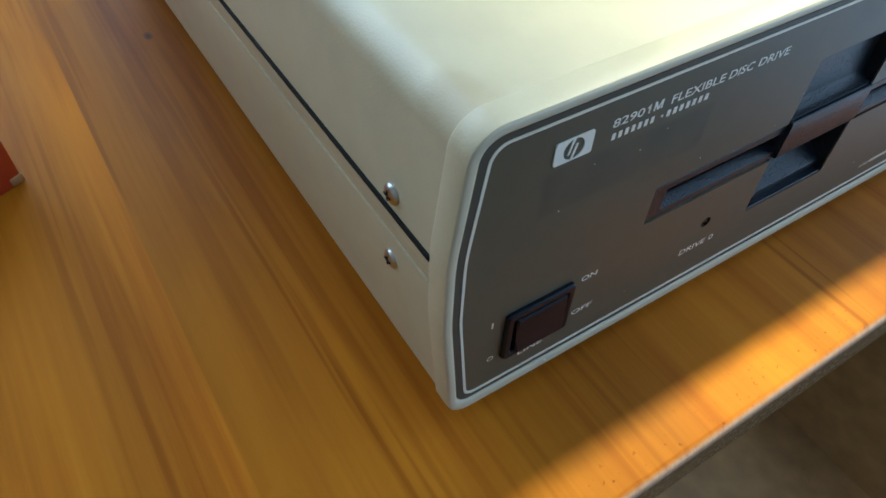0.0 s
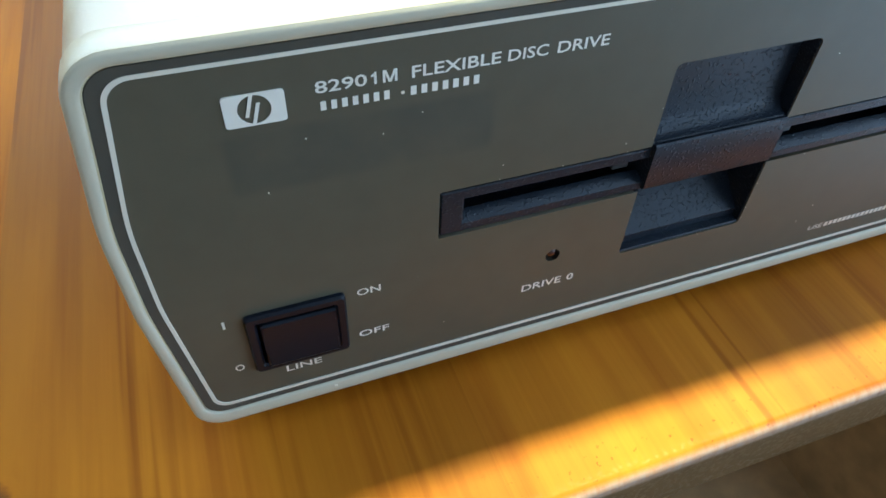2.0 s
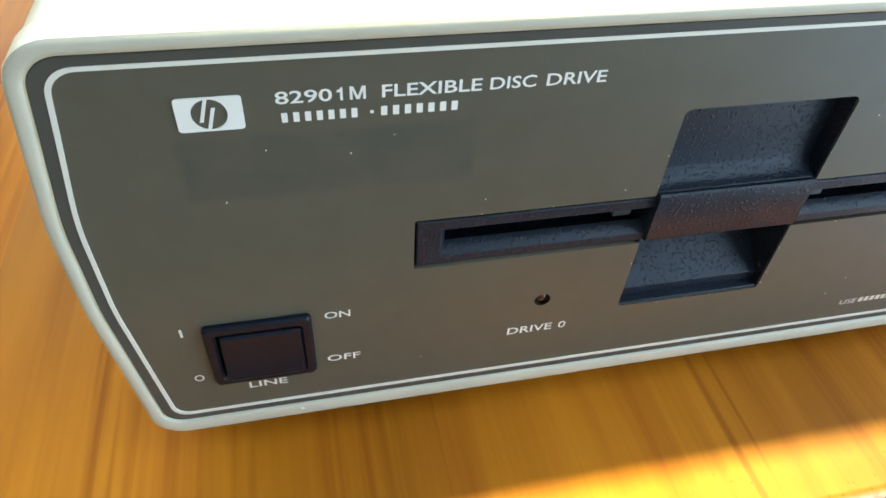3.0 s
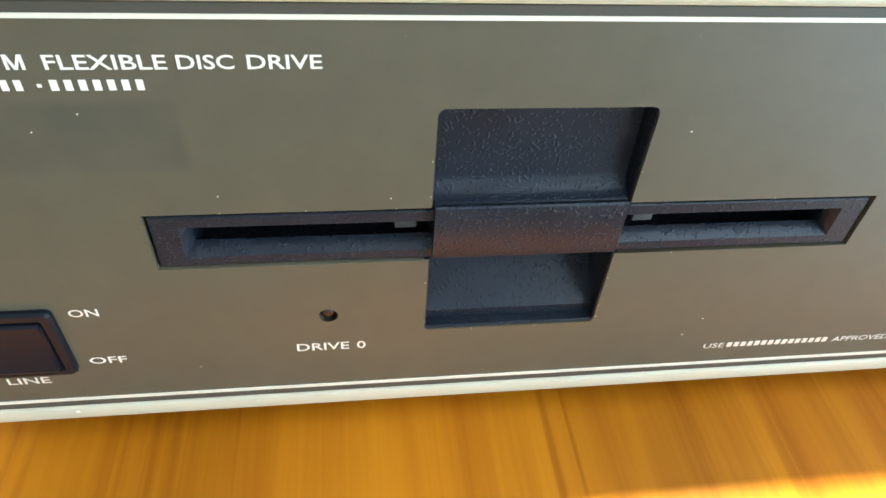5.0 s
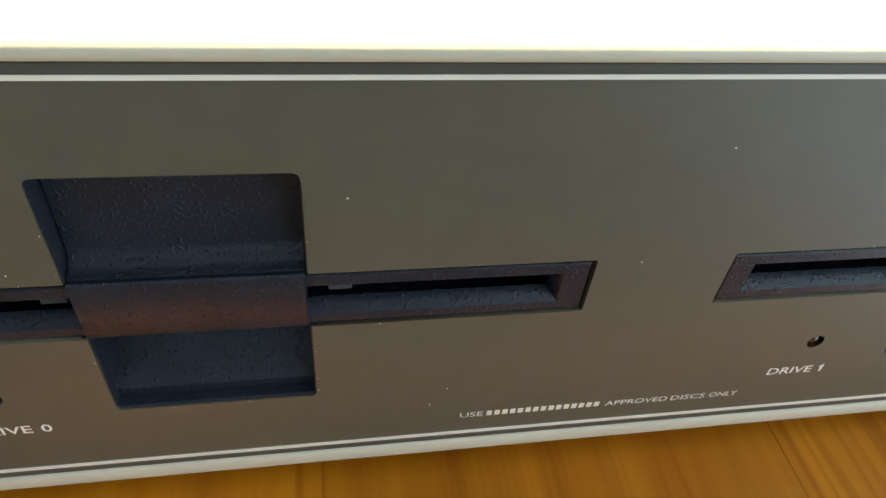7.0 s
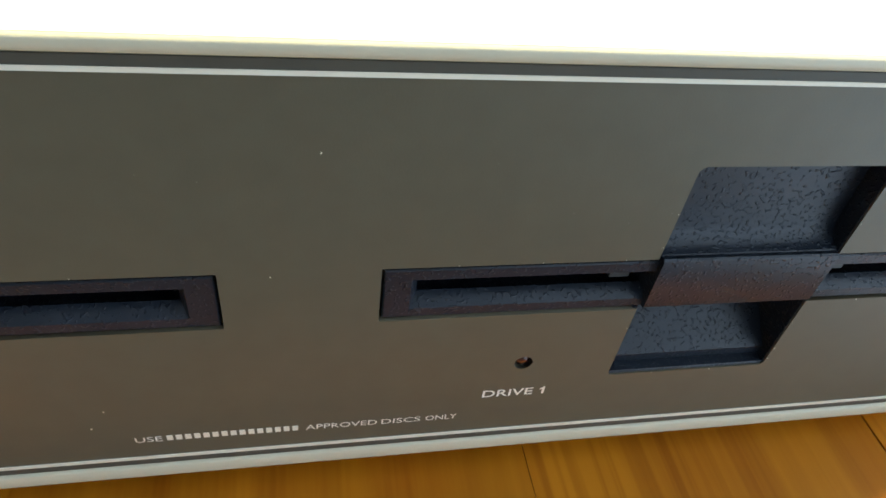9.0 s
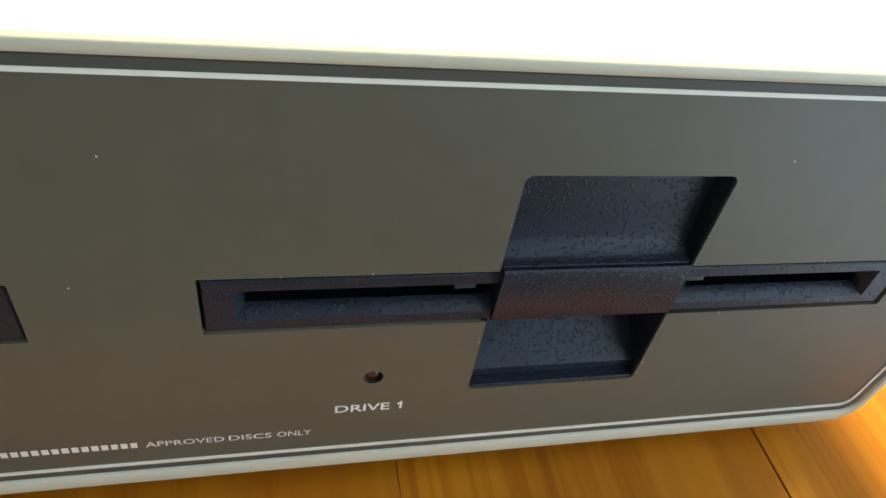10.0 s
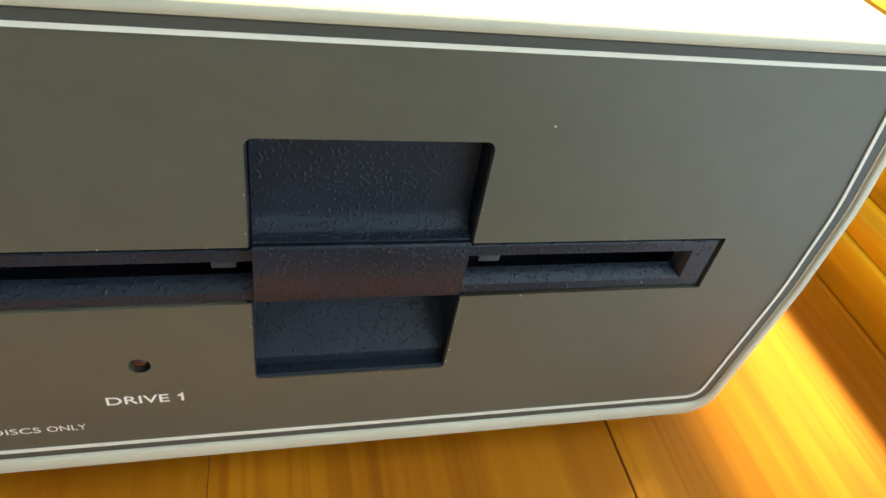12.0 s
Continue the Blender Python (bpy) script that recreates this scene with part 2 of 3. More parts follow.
PUTTY = stained("putty_paint", (0.55, 0.488, 0.315), 0.42)
BEZEL = plain("grey_green_bezel", (0.51, 0.475, 0.355), 0.45, 0.05, 80, 0.00004, 1500)
def dusty(name, colour, rough):
    """Satin panel with fine dust, a few light flecks and the ghost of a peeled sticker."""
    m, t, b = material(name, colour, rough, 0.0, 0.38)
    at = coords(t)
    n1, n2 = node(t, "ShaderNodeTexNoise", Scale=140.0, Detail=5.0), node(t, "ShaderNodeTexNoise", Scale=11.0, Detail=3.0)
    vor = node(t, "ShaderNodeTexVoronoi", Scale=62.0)
    vor2 = node(t, "ShaderNodeTexVoronoi", Scale=170.0)
    smear = node(t, "ShaderNodeTexNoise", Scale=55.0, Detail=6.0)
    for n in (n1, n2, vor, vor2, smear):
        t.links.new(at, n.inputs["Vector"])
    both = mix(t, 0.5, n1.outputs["Fac"], n2.outputs["Fac"])
    col = ramp(t, both, [(0.3, tuple(x * 0.9 for x in colour)), (0.7, tuple(x * 1.1 for x in colour))])
    dust = tuple(0.30 * k for k in (1, 0.97, 0.88))
    col = mix(t, ramp(t, vor.outputs["Distance"], [(0.0, (0.5,) * 3), (0.010, (0.3,) * 3), (0.016, (0,) * 3)]), col, dust)
    col = mix(t, ramp(t, vor2.outputs["Distance"], [(0.0, (0.3,) * 3), (0.035, (0,) * 3)]), col, dust)
    # residue field under the title
    sep = t.nodes.new("ShaderNodeSeparateXYZ")
    t.links.new(at, sep.inputs[0])

    def span(socket, lo, hi, soft):
        r = t.nodes.new("ShaderNodeMapRange")
        r.interpolation_type = 'SMOOTHSTEP'
        t.links.new(socket, r.inputs["Value"])
        r.inputs["From Min"].default_value, r.inputs["From Max"].default_value = lo - soft, lo + soft
        q = t.nodes.new("ShaderNodeMapRange")
        q.interpolation_type = 'SMOOTHSTEP'
        t.links.new(socket, q.inputs["Value"])
        q.inputs["From Min"].default_value, q.inputs["From Max"].default_value = hi + soft, hi - soft
        p = t.nodes.new("ShaderNodeMath")
        p.operation = 'MULTIPLY'
        t.links.new(r.outputs[0], p.inputs[0]), t.links.new(q.outputs[0], p.inputs[1])
        return p.outputs[0]
    field = t.nodes.new("ShaderNodeMath")
    field.operation = 'MULTIPLY'
    t.links.new(span(sep.outputs[0], -0.185, -0.1315, 0.0012), field.inputs[0])
    t.links.new(span(sep.outputs[2], 0.0845, 0.0985, 0.0015), field.inputs[1])
    patchy = t.nodes.new("ShaderNodeMath")
    patchy.operation = 'MULTIPLY'
    t.links.new(field.outputs[0], patchy.inputs[0])
    t.links.new(ramp(t, smear.outputs["Fac"], [(0.35, (0.25,) * 3), (0.65, (0.85,) * 3)]), patchy.inputs[1])
    col = mix(t, patchy.outputs[0], col, (colour[0] * 0.70, colour[1] * 0.77, colour[2] * 0.85))
    t.links.new(col, b.inputs["Base Color"])
    rg = mix(t, patchy.outputs[0], ramp(t, n2.outputs["Fac"], [(0.3, (rough * 0.9,) * 3), (0.7, (rough * 1.1,) * 3)]), (0.62, 0.62, 0.62))
    t.links.new(rg, b.inputs["Roughness"])
    n3 = node(t, "ShaderNodeTexNoise", Scale=2500.0, Detail=2.0)
    t.links.new(at, n3.inputs["Vector"])
    bump(t, b, n3.outputs["Fac"], 1.0, 0.00002)
    return m


def grained(name, colour, rough):
    """Black moulded plastic with a leathery grain of small raised wrinkles."""
    m, t, b = material(name, colour, rough)
    at = coords(t)
    n1 = node(t, "ShaderNodeTexNoise", Scale=1350.0, Detail=0.0, Distortion=0.0)
    n2 = node(t, "ShaderNodeTexNoise", Scale=90.0, Detail=4.0)
    fleck = node(t, "ShaderNodeTexVoronoi", Scale=260.0)
    for n in (n1, n2, fleck):
        t.links.new(at, n.inputs["Vector"])
    col = ramp(t, n2.outputs["Fac"], [(0.3, tuple(x * 0.8 for x in colour)), (0.7, tuple(x * 1.25 for x in colour))])
    col = mix(t, ramp(t, fleck.outputs["Distance"], [(0.0, (0.6,) * 3), (0.03, (0.3,) * 3), (0.05, (0,) * 3)]), col, (0.25, 0.24, 0.23))
    t.links.new(col, b.inputs["Base Color"])
    raised = ramp(t, n1.outputs["Fac"], [(0.62, (0,) * 3), (0.70, (0.7,) * 3), (0.80, (1,) * 3)])
    b.inputs["Specular IOR Level"].default_value = 0.31
    bump(t, b, raised, 1.0, 0.00016)
    return m


PANEL = dusty("dark_panel", (0.092, 0.083, 0.056), 0.46)
BORDER = plain("panel_border", (0.072, 0.067, 0.053), 0.5, 0.1, spec=0.25)
LINE = plain("pale_line", (0.70, 0.66, 0.55), 0.5, 0.06)
INK = plain("white_ink", (0.80, 0.77, 0.68), 0.5, 0.05)
# blue skylight on both black plastics is tinted into their base colour
BLACK = grained("black_plastic", (0.0105, 0.0150, 0.0235), 0.36)
BLACK_SMOOTH = plain("smooth_black_plastic", (0.006, 0.008, 0.013), 0.34, 0.1, 200, 0.00003, 900, spec=0.18)
VOID = plain("inside_dark", (0.008, 0.008, 0.009), 0.7, 0.1)
STEEL = plain("screw_steel", (0.55, 0.55, 0.53), 0.28, 0.1, 300, 0.00003, 1500, metal=1.0)
CLIP = plain("grey_metal_clip", (0.075, 0.075, 0.075), 0.5, 0.1, 300, metal=0.3)
# near-black that stands in for shade in gaps and recesses
RECESS_SHADE = plain("recess_shade", (0.012, 0.014, 0.013), 0.7, 0.1, spec=0.15)
LENS = plain("dark_red_lens", (0.045, 0.014, 0.011), 0.10, 0.1)
RUBBER = plain("black_rubber", (0.02, 0.02, 0.02), 0.8, 0.1)
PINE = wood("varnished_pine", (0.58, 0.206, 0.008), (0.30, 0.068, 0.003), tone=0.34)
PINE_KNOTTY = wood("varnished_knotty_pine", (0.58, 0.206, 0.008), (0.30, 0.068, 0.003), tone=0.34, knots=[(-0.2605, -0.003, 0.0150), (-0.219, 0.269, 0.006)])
PINE_EDGE = wood("aged_pine_edge", (0.30, 0.15, 0.06), (0.15, 0.07, 0.03), 0.5)
PINE_LEDGE = wood("ledge_pine", (0.70, 0.36, 0.012), (0.46, 0.19, 0.008))
FLOOR = plain("brown_floor", (0.42, 0.255, 0.105), 0.55, 0.35, 30, 0, big=5)
# unseen walls kept grey, well below the ceiling, to cut bounce light
WALL = plain("greyed_wall", (0.46, 0.44, 0.40), 0.85, 0.03, 20, 0.0002, 300, big=2)
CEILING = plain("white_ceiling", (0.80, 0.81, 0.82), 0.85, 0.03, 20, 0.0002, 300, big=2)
RAW_CARD = plain("bare_cardboard", (0.42, 0.24, 0.10), 0.8, 0.2, 300)
CARD = plain("red_card", (0.42, 0.05, 0.015), 0.45, 0.12, 60)
WHITE = plain("white_bar_paint", (0.78, 0.78, 0.76), 0.4, 0.03)

# ---------------------------------------------------------------- helpers for shapes
MM = 0.001


def mesh_from(bm, name):
    bmesh.ops.recalc_face_normals(bm, faces=bm.faces)
    me = bpy.data.meshes.new(name)
    bm.to_mesh(me)
    bm.free()
    return me


def smooth(me, angle=32):
    me.shade_smooth()
    me.set_sharp_from_angle(angle=radians(angle))


def part(name, bm, mat, parent=None, label="", soft=True):
    me = mesh_from(bm, name) if isinstance(bm, bmesh.types.BMesh) else bm
    if soft:
        smooth(me)
    me.materials.clear()
    me.materials.append(mat)
    ob = new(name, me)
    ob.parent = parent
    if label:
        tagged(ob, label=label)
    return ob


def empty(name, place=(0, 0, 0)):
    ob = new(name)
    ob.empty_display_size = 0.02
    ob.location = place
    return ob


def box(bm, x0, x1, y0, y1, z0, z1, bevel=0.0, seg=2):
    made = bmesh.ops.create_cube(bm, size=1.0)["verts"]
    for v in made:
        v.co = Vector((x0 + (v.co.x + 0.5) * (x1 - x0), y0 + (v.co.y + 0.5) * (y1 - y0), z0 + (v.co.z + 0.5) * (z1 - z0)))
    if bevel:
        edges = {e for v in made for e in v.link_edges}
        bmesh.ops.bevel(bm, geom=list(edges), offset=bevel, segments=seg, profile=0.5, affect='EDGES')
    return bm


def boxed(*args, **kw):
    return box(bmesh.new(), *args, **kw)


def rounded(points, radii, seg=6):
    """A closed outline with its corners rounded."""
    out, n = [], len(points)
    for i, (p, r) in enumerate(zip(points, radii)):
        p = Vector(p)
        a, b = (Vector(points[i - 1]) - p).normalized(), (Vector(points[(i + 1) % n]) - p).normalized()
        if r <= 0:
            out.append(p)
            continue
        half = a.angle(b) / 2
        d = r / math.tan(half)
        c = p + (a + b).normalized() * (r / math.sin(half))
        s, e = p + a * d - c, p + b * d - c
        a0 = math.atan2(s.y, s.x)
        turn = (math.atan2(e.y, e.x) - a0 + math.pi) % (2 * math.pi) - math.pi
        for k in range(seg + 1):
            out.append(c + r * Vector((math.cos(a0 + turn * k / seg), math.sin(a0 + turn * k / seg))))
    return out


def rect(x0, x1, z0, z1, r=0.0, seg=5):
    return rounded([(x0, z0), (x1, z0), (x1, z1), (x0, z1)], [r] * 4, seg)


def loft(rings, close_first=False, close_last=False):
    """Skin over rings [(outline, y), ...] of outlines with equal counts in the x-z plane."""
    bm = bmesh.new()
    made = [[bm.verts.new((p[0], y, p[1])) for p in outline] for outline, y in rings]
    n = len(made[0])
    for a, b in zip(made, made[1:]):
        for i in range(n):
            bm.faces.new((a[i], a[(i + 1) % n], b[(i + 1) % n], b[i]))
    if close_first:
        bm.faces.new(made[0])
    if close_last:
        bm.faces.new(made[-1])
    return bm


def ring(outer, inner, y0, y1):
    return loft([(outer, y1), (outer, y0), (inner, y0), (inner, y1), (outer, y1)])


def plate(name, outlines, y, thick):
    """A flat plate with holes, its front at y, its back at y + thick."""
    cu = bpy.data.curves.new(name, 'CURVE')
    cu.dimensions, cu.fill_mode, cu.extrude = '2D', 'BOTH', thick / 2
    for outline in outlines:
        sp = cu.splines.new('POLY')
        sp.points.add(len(outline) - 1)
        for q, p in zip(sp.points, outline):
            q.co = (p[0], p[1], 0, 1)
        sp.use_cyclic_u = True
    ob = bpy.data.objects.new(name, cu)
    me = bpy.data.meshes.new_from_object(ob)
    me.transform(Matrix.Translation((0, y + thick / 2, 0)) @ Matrix.Rotation(radians(90), 4, 'X'))
    bpy.data.objects.remove(ob)
    bpy.data.curves.remove(cu)
    return me


def extruded(profile, x0, x1):
    """A solid with the outline (y, z), from x0 to x1."""
    bm = bmesh.new()
    a, b = ([bm.verts.new((x, p[0], p[1])) for p in profile] for x in (x0, x1))
    n = len(a)
    for i in range(n):
        bm.faces.new((a[i], a[(i + 1) % n], b[(i + 1) % n], b[i]))
    bm.faces.new(a), bm.faces.new(b)
    return bm


def lettering(text, x0, x1, z0, z1, y=-0.00012, thick=0.0002, weight=0.0):
    """Printed characters that fill the given field of the front."""
    cu = bpy.data.curves.new("text", 'FONT')
    cu.body, cu.extrude, cu.offset, cu.resolution_u = text, 0.0, weight, 3
    ob = bpy.data.objects.new("text", cu)
    me = bpy.data.meshes.new_from_object(ob)
    bpy.data.objects.remove(ob)
    bpy.data.curves.remove(cu)
    xs, ys = [v.co.x for v in me.vertices], [v.co.y for v in me.vertices]
    ax, ay, bx, by = min(xs), min(ys), max(xs), max(ys)
    for v in me.vertices:
        u, w = (v.co.x - ax) / (bx - ax), (v.co.y - ay) / (by - ay)
        v.co = (x0 + u * (x1 - x0), y, z0 + w * (z1 - z0))
    return me


def joined(meshes):
    bm = bmesh.new()
    for me in meshes:
        bm.from_mesh(me)
        bpy.data.meshes.remove(me)
    return bm


def disc(cx, cz, r, n=24):
    return [Vector((cx + r * math.cos(2 * math.pi * k / n), cz + r * math.sin(2 * math.pi * k / n))) for k in range(n)]


# ---------------------------------------------------------------- the room
def build_room():
    X0, X1, Y0, Y1, Z0, Z1 = -2.4, WX, -2.2, NY, -0.74, 2.06
    T = 0.2
    fl = part("floor", boxed(X0 - T, X1 + T, Y0 - T, Y1 + T, Z0 - 0.1, Z0), FLOOR, soft=False)
    tagged(fl, "dull dark brown wooden room floor", "floor", kind="structure")
    ce = part("ceiling", boxed(X0 - T, X1 + T, Y0 - T, Y1 + T, Z1, Z1 + 0.1), CEILING, soft=False)
    tagged(ce, "plain white painted room ceiling", "ceiling", kind="structure")
    for name, dims in (("wall_west", (X0 - T, X0, Y0, Y1)),):
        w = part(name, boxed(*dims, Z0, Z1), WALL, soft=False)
        tagged(w, "plain unseen room wall, greyed to cut bounce", "wall", kind="structure")
    bm = bmesh.new()
    box(bm, X1, X1 + T, Y0, WY0, WZ0, Z1), box(bm, X1, X1 + T, WY1, Y1, WZ0, Z1)
    box(bm, X1, X1 + T, WY0, WY1, WZ1, Z1)
    low = part("wall_east_panelling", boxed(X1, X1 + T, Y0, Y1, Z0, WZ0), FLOOR, soft=False)
    tagged(low, "dark brown wooden panelling below the window sill", "wall", kind="structure")
    tagged(part("wall_east", bm, WALL, soft=False), "unseen wall, greyed to cut bounce, with a wide light opening", "wall", kind="structure")


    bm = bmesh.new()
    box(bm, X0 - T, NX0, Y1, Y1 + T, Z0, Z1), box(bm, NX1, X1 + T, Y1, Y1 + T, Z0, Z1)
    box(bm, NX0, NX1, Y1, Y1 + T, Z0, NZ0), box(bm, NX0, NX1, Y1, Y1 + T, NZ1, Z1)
    tagged(part("wall_north", bm, WALL, soft=False), "unseen wall, greyed to cut bounce, with a light opening", "wall", kind="structure")
    # made-up opening for the fill lamp behind the camera
    bm = bmesh.new()
    box(bm, X0 - T, SX0, Y0 - T, Y0, Z0, Z1), box(bm, SX1, X1 + T, Y0 - T, Y0, Z0, Z1)
    box(bm, SX0, SX1, Y0 - T, Y0, Z0, SZ0), box(bm, SX0, SX1, Y0 - T, Y0, SZ1, Z1)
    tagged(part("wall_south", bm, WALL, soft=False), "unseen wall, greyed to cut bounce, with a wide light opening", "wall", kind="structure")
    # added, unseen: low blocker for sun through the bottom of the opening
    par = part("low_sun_blocker", boxed(X1 + 0.24, X1 + 0.30, Y0, Y1 + 0.2, Z0, 0.58), WALL, soft=False)
    # added, unseen: tall blocker that stops the sun reaching the floor
    side = part("floor_sun_blocker", boxed(X1 + 0.24, X1 + 0.30, Y0, 0.19, 0.58, 2.7), WALL, soft=False)
    tagged(side, "unseen wall added outside to keep sun off the floor", "wall", kind="structure")
    tagged(par, "unseen low wall added outside to block sun", "wall", kind="structure")
    # the added bar across the opening; it only bounds the sun stripe
    frame_bm = boxed(X1 + 0.002, X1 + 0.012, WY0, WY1, SHADE_BAR[0], SHADE_BAR[1], bevel=0.002)
    w = empty("shade_bar_mount", (X1, 0, 0))
    tagged(w, "unseen white bar added in the opening to shade the table", "window", kind="structure")
    tr = part("shade_bar", frame_bm, WHITE, w)
    tr.matrix_parent_inverse = Matrix.Translation((-X1, 0, 0))


build_room()


# ---------------------------------------------------------------- the table
TABLE_FRONT = -0.0465
SEAMS = [(-0.93, 0), (-0.72, 0), (-0.51, 0), (-0.387, 0), (-0.264, 0), (-0.135, 0), (0.0765, 0.00010), (0.1825, 0.00035), (0.288, 0.0001), (0.46, 0)]


def build_table():
    table = empty("table", (0, 0, -0.74))
    inv = Matrix.Translation((0, 0, 0.74))

    def put(name, bm, mat, label=""):
        ob = part(name, bm, mat, table, label)
        ob.matrix_parent_inverse = inv
        return ob
    F = TABLE_FRONT
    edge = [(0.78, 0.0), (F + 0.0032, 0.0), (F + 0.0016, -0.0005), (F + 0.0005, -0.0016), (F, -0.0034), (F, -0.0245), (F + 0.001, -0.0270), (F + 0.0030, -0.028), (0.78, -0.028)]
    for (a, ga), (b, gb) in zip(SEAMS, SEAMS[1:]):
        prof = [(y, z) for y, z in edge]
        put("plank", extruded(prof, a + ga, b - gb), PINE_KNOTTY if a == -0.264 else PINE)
    put("apron", boxed(-0.88, 0.43, 0.16, 0.185, -0.13, -0.0285), PINE_EDGE)
    for x in (-0.86, 0.36):
        for y in (0.20, 0.68):
            put("leg", boxed(x, x + 0.06, y, y + 0.06, -0.74, -0.0285, bevel=0.003), PINE_EDGE)
    tagged(table, "varnished orange pine table of joined planks, worn front edge", "table")
    return table


build_table()


# ---------------------------------------------------------------- the disc drive unit
def outline(m, zb, zt, rt, rb):
    """The barrel-sided outline of the front: half width m at mid height, from zb to zt."""
    t, b, zm = m - 0.0046, m - 0.0042, 0.070
    pts = [(-b, zb), (b, zb), (m - 0.0002, zm - 0.012), (m - 0.0002, zm + 0.012), (t, zt), (-t, zt), (-m + 0.0002, zm + 0.012), (-m + 0.0002, zm - 0.012)]
    return rounded(pts, [rb, rb, 0.08, 0.08, rt, rt, 0.08, 0.08], 7)


OUTER = (0.2108, 0.0102, 0.1186, 0.0090, 0.0082)
LIP = (0.2080, 0.0150, 0.1156, 0.0062, 0.0052)
LINE_OUT = (0.2056, 0.0174, 0.1136, 0.0052, 0.0042)
LINE_IN = (0.2048, 0.0182, 0.1128, 0.0046, 0.0036)
DEPTH = 0.34
PITCH = 0.1770
BAY_X = -0.0684


def inset(o, d):
    return outline(o[0] - d, o[1] + d, o[2] - d, max(o[3] - d, 0.001), max(o[4] - d, 0.001))


def cut_above(o, z, above=True):
    """The part of an outline above or below z, closed with a straight line."""
    out = []
    n = len(o)
    for i in range(n):
        p, q = o[i], o[(i + 1) % n]
        if (p[1] >= z) == above:
            out.append(Vector((p[0], p[1])))
        if (p[1] >= z) != (q[1] >= z):
            f = (z - p[1]) / (q[1] - p[1])
            out.append(Vector((p[0] + f * (q[0] - p[0]), z)))
    return out


def sleeve(outer, inner, z, above, y0, y1):
    """The upper or lower half of a hollow case, open along z."""
    loops = []
    for o in (outer, inner):
        p = cut_above(o, z, above)
        if not above:
            k = max(range(len(p)), key=lambda i: (p[i][0] - p[i - 1][0]) ** 2 if abs(p[i][1] - z) < 1e-6 and abs(p[i - 1][1] - z) < 1e-6 else -1)
            p = p[k:] + p[:k]
        loops.append(p)
    return prism(loops[0] + loops[1][::-1], y0, y1)


def prism(o, y0, y1, bevel=0.0):
    """A solid of outline o from y0 to y1."""
    if not bevel:
        return loft([(o, y0), (o, y1)], True, True)
    c = sum(o, Vector((0, 0))) / len(o)
    small = [p + (c - p).normalized() * bevel for p in o]
    return loft([(small, y0), (o, y0 + bevel), (o, y1 - bevel), (small, y1)], True, True)


def bay_outline(grow=0.0):
    """The cross-shaped cut-out of one drive, about its slot's middle."""
    g = grow
    w, z0, z1, p, pz0, pz1 = 0.0742 + g, 0.0598 - g, 0.0742 + g, 0.0201 + g, 0.0370 - g, 0.0966 + g
    pts = [(-w, z0), (-p, z0), (-p, pz0), (p, pz0), (p, z0), (w, z0), (w, z1), (p, z1), (p, pz1), (-p, pz1), (-p, z1), (-w, z1)]
    return rounded(pts, [0.0004, 0, 0.0012, 0.0012, 0, 0.0004, 0.0004, 0, 0.0016, 0.0016, 0, 0.0004], 4)


def moved(o, dx):
    return [Vector((p[0] + dx, p[1])) for p in o]


SW = (-0.1897, -0.1659, 0.0291, 0.0498)
LED_Z, LED_DX = 0.0436, -0.0416


